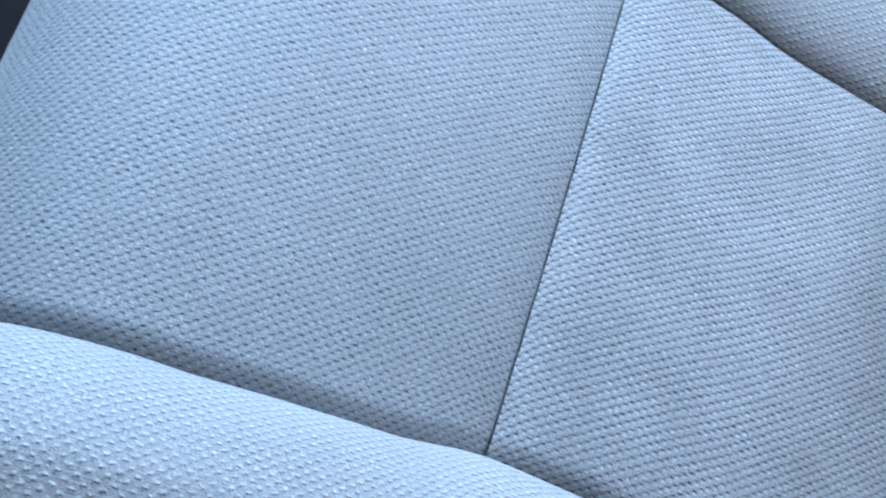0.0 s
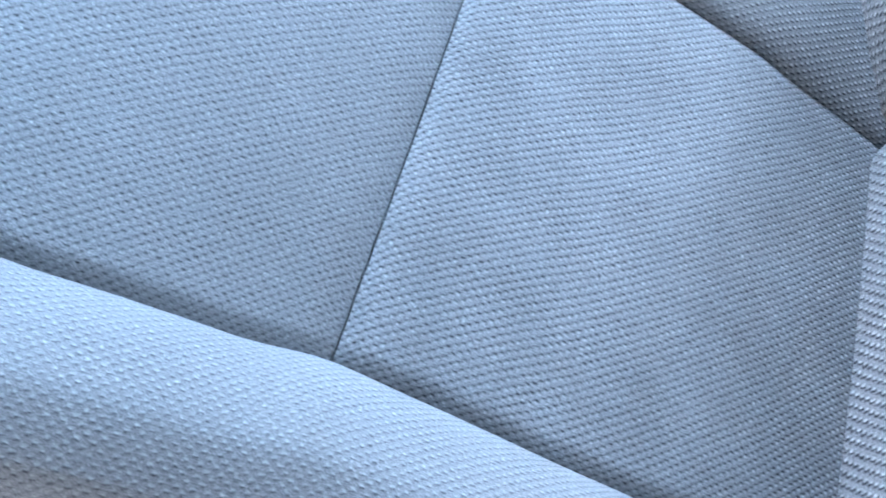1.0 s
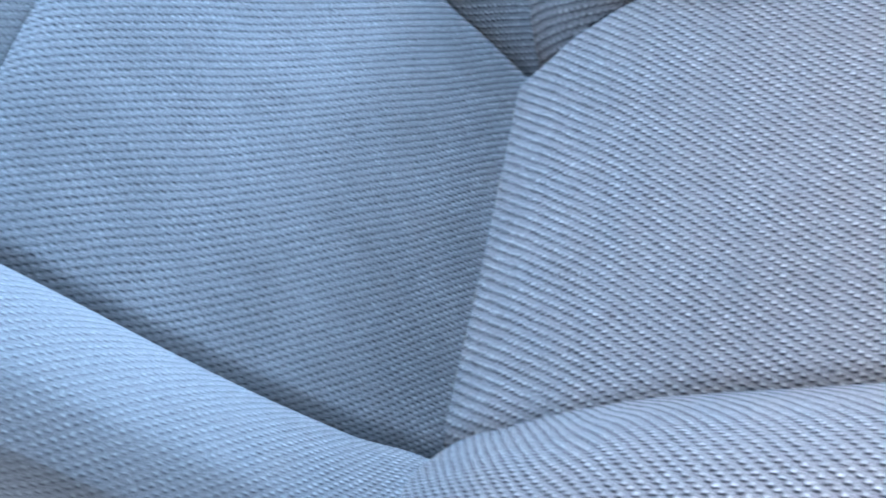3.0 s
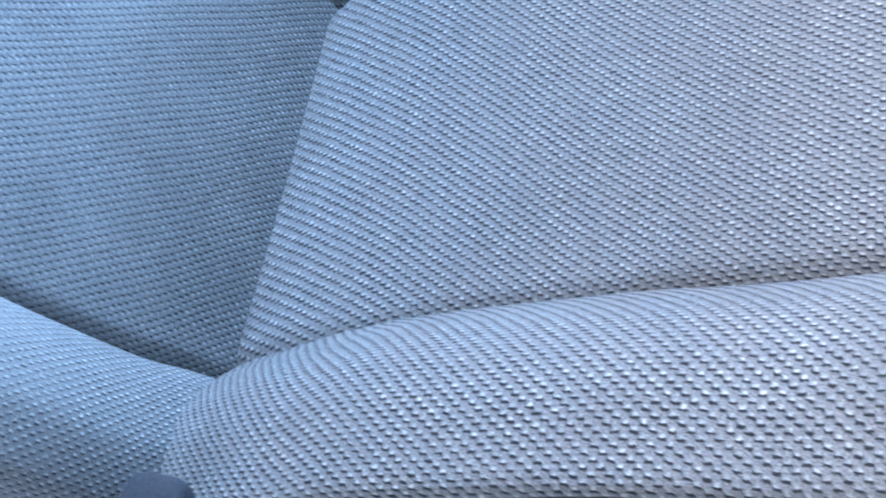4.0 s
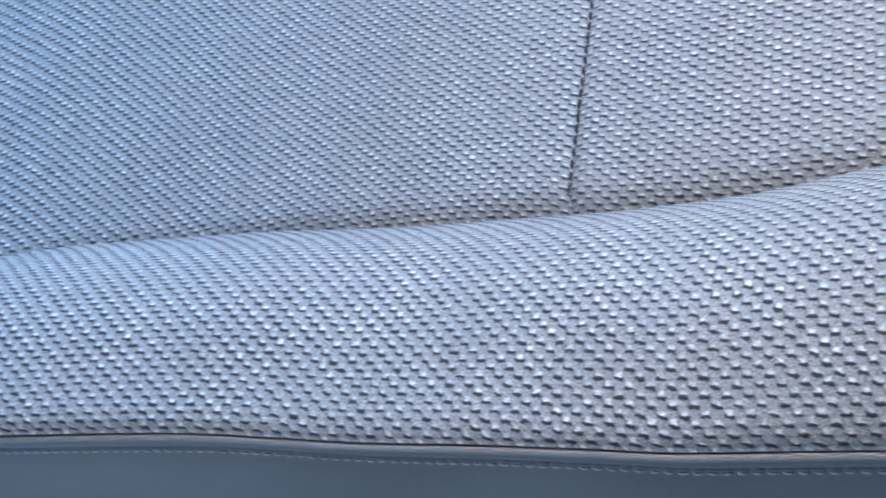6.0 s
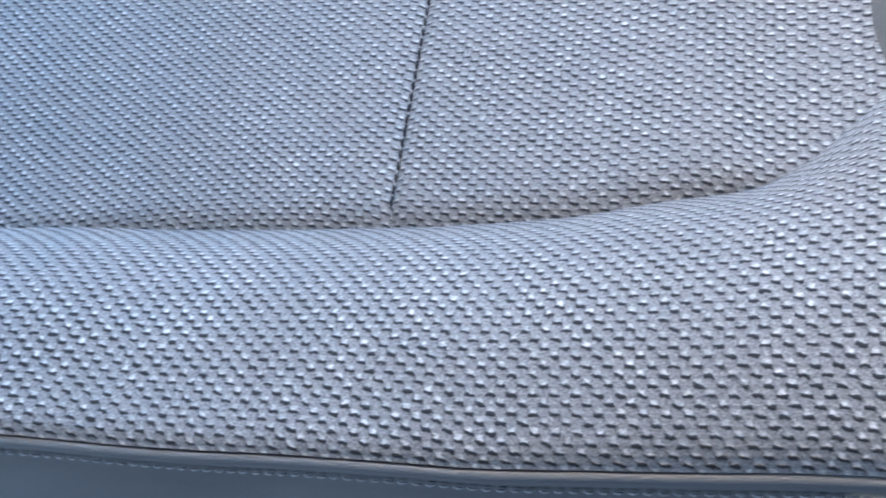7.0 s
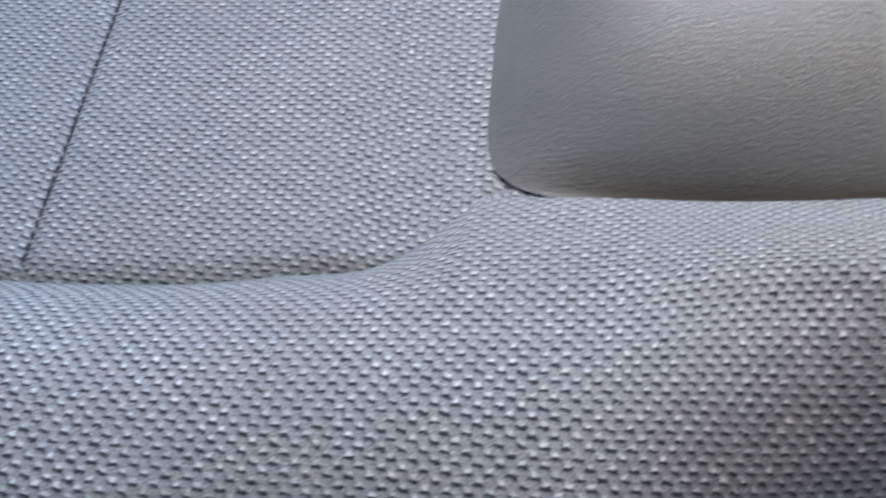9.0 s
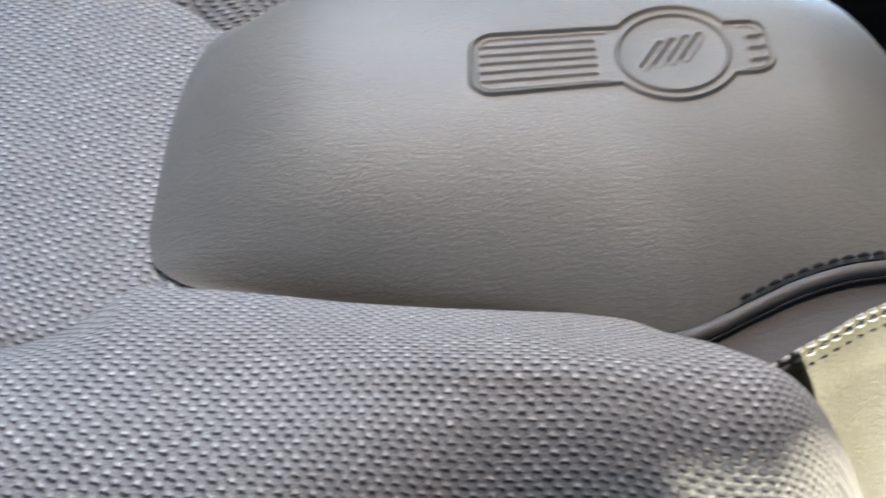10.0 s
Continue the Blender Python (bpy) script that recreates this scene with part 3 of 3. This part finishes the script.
stitch_row(welt[18:] + (0.0046, 0.0036, 0.0), (-0.2, 1, 0), 0.0062, 0.0046, 0.0010, THREAD_DARK, piping)


def gusset_edge(z):
    """Where the gusset folds back into the shoulder's side."""
    wide = curve(z, [(1.10, 0.034), (1.24, 0.022), (1.285, 0.012), (1.36, 0.009)])
    return curve(z, HEAD_NEAR) - 0.004 - 0.99 * wide, back_line(z) - 0.003 - 0.15 * wide


def gusset(v, u):
    z = 1.10 + 0.26 * v
    x1, y1 = gusset_edge(z)
    x0, y0 = curve(z, HEAD_NEAR) - 0.003, back_line(z) - 0.003
    return x0 + (x1 - x0) * u, y0 + (y1 - y0) * u - 0.0015 * np.sin(u * math.pi), z


def shoulder_side(v, u):
    z = 1.10 + 0.26 * v
    x1, y1 = gusset_edge(z)
    return x1 - 0.030 * u - 0.0012 * np.sin(np.clip(u * 14, 0, math.pi)), y1 - 0.12 * u + 0.001, z


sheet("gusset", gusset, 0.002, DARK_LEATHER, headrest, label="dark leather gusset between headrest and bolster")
shoulder = sheet("shoulder_panel", shoulder_side, 0.002, SUN_TINTED, headrest, label="leather panel behind the gusset, tinted with the sun's yellow")
zz = np.linspace(1.18, 1.355, 60)
x1, y1 = gusset_edge(zz)
line = np.stack([x1, y1, zz], 1)
stitch_row(line + (-0.0016, -0.0035, 0.0), (-1, 0.2, 0), 0.0058, 0.0044, 0.0009, THREAD_GREY, shoulder)
stitch_row(line + (-0.0008, 0.0004, 0.0), (-1, 0.6, 0), 0.0058, 0.0040, 0.0010, THREAD_GREY, shoulder)
stitch_row(line + (-0.0030, -0.0085, 0.0), (-1, 0.2, 0), 0.0058, 0.0034, 0.0008, THREAD_DARK, shoulder)

# vinyl sides with their welts
vv = np.linspace(0.0, 0.925, 160)
edge = np.stack(back_bolster(-1)(vv, np.ones_like(vv)), 1)


def back_side(v, u):
    rows = np.stack([np.interp(v, np.linspace(0, 1, len(edge)), edge[:, k]) for k in range(3)], -1)
    bulge = curve(u, [(0, -0.002), (0.05, 0.0015), (0.1, 0.002), (0.3, 0.010), (0.7, 0.010), (1, 0.0)])
    return rows[..., 0] - bulge, rows[..., 1] - 0.19 * u - 0.002, rows[..., 2] + 0.0 * u


side = sheet("side_panel", back_side, 0.003, VINYL, seat, label="smooth grey vinyl side panel of the backrest")
welt = edge + (-0.0008, -0.0026, 0.0)
cord = tube("piping", welt, 0.0018, VINYL, side, label="grey vinyl piping along the bolster")
stitch_row(welt + (-0.0020, -0.0078, 0.0), (-1, 0.5, 0), 0.0042, 0.0030, 0.0005, THREAD_GREY, cord, most=170)

vv = np.linspace(0.0, 0.93, 160)
cushion_edge = np.stack(cushion_bolster(-1)(vv, np.ones_like(vv)), 1)


def cushion_side(v, u):
    rows = np.stack([np.interp(v, np.linspace(0, 1, len(cushion_edge)), cushion_edge[:, k]) for k in range(3)], -1)
    bulge = curve(u, [(0, -0.001), (0.08, 0.003), (0.35, 0.010), (0.7, 0.008), (1, 0.0)])
    return rows[..., 0] - bulge, rows[..., 1], rows[..., 2] * (1 - u) + 0.30 * u - 0.002


skirt = sheet("side_panel", cushion_side, 0.003, VINYL, seat, flip=True, label="grey vinyl side panel of the cushion")
cord = tube("piping", cushion_edge + (-0.002, 0, -0.003), 0.0020, VINYL, skirt, label="grey vinyl piping along the cushion")
stitch_row(cushion_edge + (-0.0048, 0, -0.007), (-1, 0, 0.4), 0.0042, 0.0030, 0.0005, THREAD_GREY, cord, most=150)

# seams across the panels
xs = np.linspace(-0.106, 0.140, 90)
seam = tube("seam_cord", np.stack([xs, 0 * xs - 0.1382, 0 * xs + 0.828], 1), 0.0005, THREAD_DARK, seat, 6, "dark thread in the backrest seam")
stitch_row(np.stack([xs, 0 * xs - 0.1362, 0 * xs + 0.828], 1), (0, 1, 0.2), 0.0055, 0.0038, 0.0007, THREAD_DARK, seam)
xs = np.linspace(-0.133, 0.155, 90)
seam = tube("seam_cord", np.stack([xs, 0.2635 - 0.061 * xs, 0 * xs + 0.5075], 1), 0.0008, THREAD_DARK, seat, 6, "dark thread in the cushion seam")

# foam body and base inside the covers
def block(name, low, high, mat, parent, bevel, label=""):
    bm = bmesh.new()
    bmesh.ops.create_cube(bm, size=1.0)
    low, high = Vector(low), Vector(high)
    for v in bm.verts:
        v.co = Vector([low[k] + (high[k] - low[k]) * (v.co[k] + 0.5) for k in range(3)])
    bmesh.ops.bevel(bm, geom=list(bm.edges), offset=bevel, segments=5, profile=0.5, affect="EDGES")
    return part(name, bm, mat, parent, label)


block("cushion_core", (-0.225, -0.03, 0.29), (0.24, 0.505, 0.466), VINYL, seat, 0.03, "dark moulded seat pan")
block("pedestal", (-0.17, 0.02, 0.0), (0.17, 0.42, 0.30), CARPET, seat, 0.02, "dark pedestal under the seat pan")
core = block("back_core", (-0.19, -0.10, 0.0), (0.21, -0.02, 0.80), VINYL, seat, 0.03, "dark vinyl back shell")
core.matrix_local = Matrix.Translation((0, -0.075, 0.47)) @ Matrix.Rotation(radians(14.5), 4, "X")

# belt buckle sleeve between cushion and backrest
buckle = tagged(new("belt_buckle_sleeve"), "soft grey belt buckle sleeve beside the cushion", "buckle")
rng = np.random.default_rng(5)
lat, lon = np.meshgrid(np.linspace(-math.pi / 2, math.pi / 2, 110), np.linspace(0, math.tau, 150, endpoint=False), indexing="ij")
box_round = lambda t: np.sign(t) * np.abs(t) ** 0.42
fuzz = 1 + rng.normal(0, 0.006, lat.shape) + 0.008 * np.sin(lat * 37 + 2 * np.sin(lon * 5)) * np.sin(lon * 29)
ball = np.stack([0.050 * box_round(np.sin(lat)), 0.0160 * box_round(np.cos(lat) * np.cos(lon)) * fuzz, 0.0150 * box_round(np.cos(lat) * np.sin(lon)) * fuzz], -1)
k = np.arange(lat.size).reshape(lat.shape)
ring = np.roll(k, -1, axis=1)
sleeve = mesh_object("sleeve", ball.reshape(-1, 3), np.stack([k[:-1], ring[:-1], ring[1:], k[1:]], -1).reshape(-1, 4), PLUSH, buckle, label="fuzzy grey plush sleeve")
sleeve.matrix_local = Matrix.Translation((-0.270, 0.0375, 0.561)) @ Matrix.Rotation(radians(-37), 4, "X")
block("anchor", (-0.300, 0.035, 0.0), (-0.278, 0.065, 0.55), THREAD_DARK, buckle, 0.004, "dark anchor stalk")
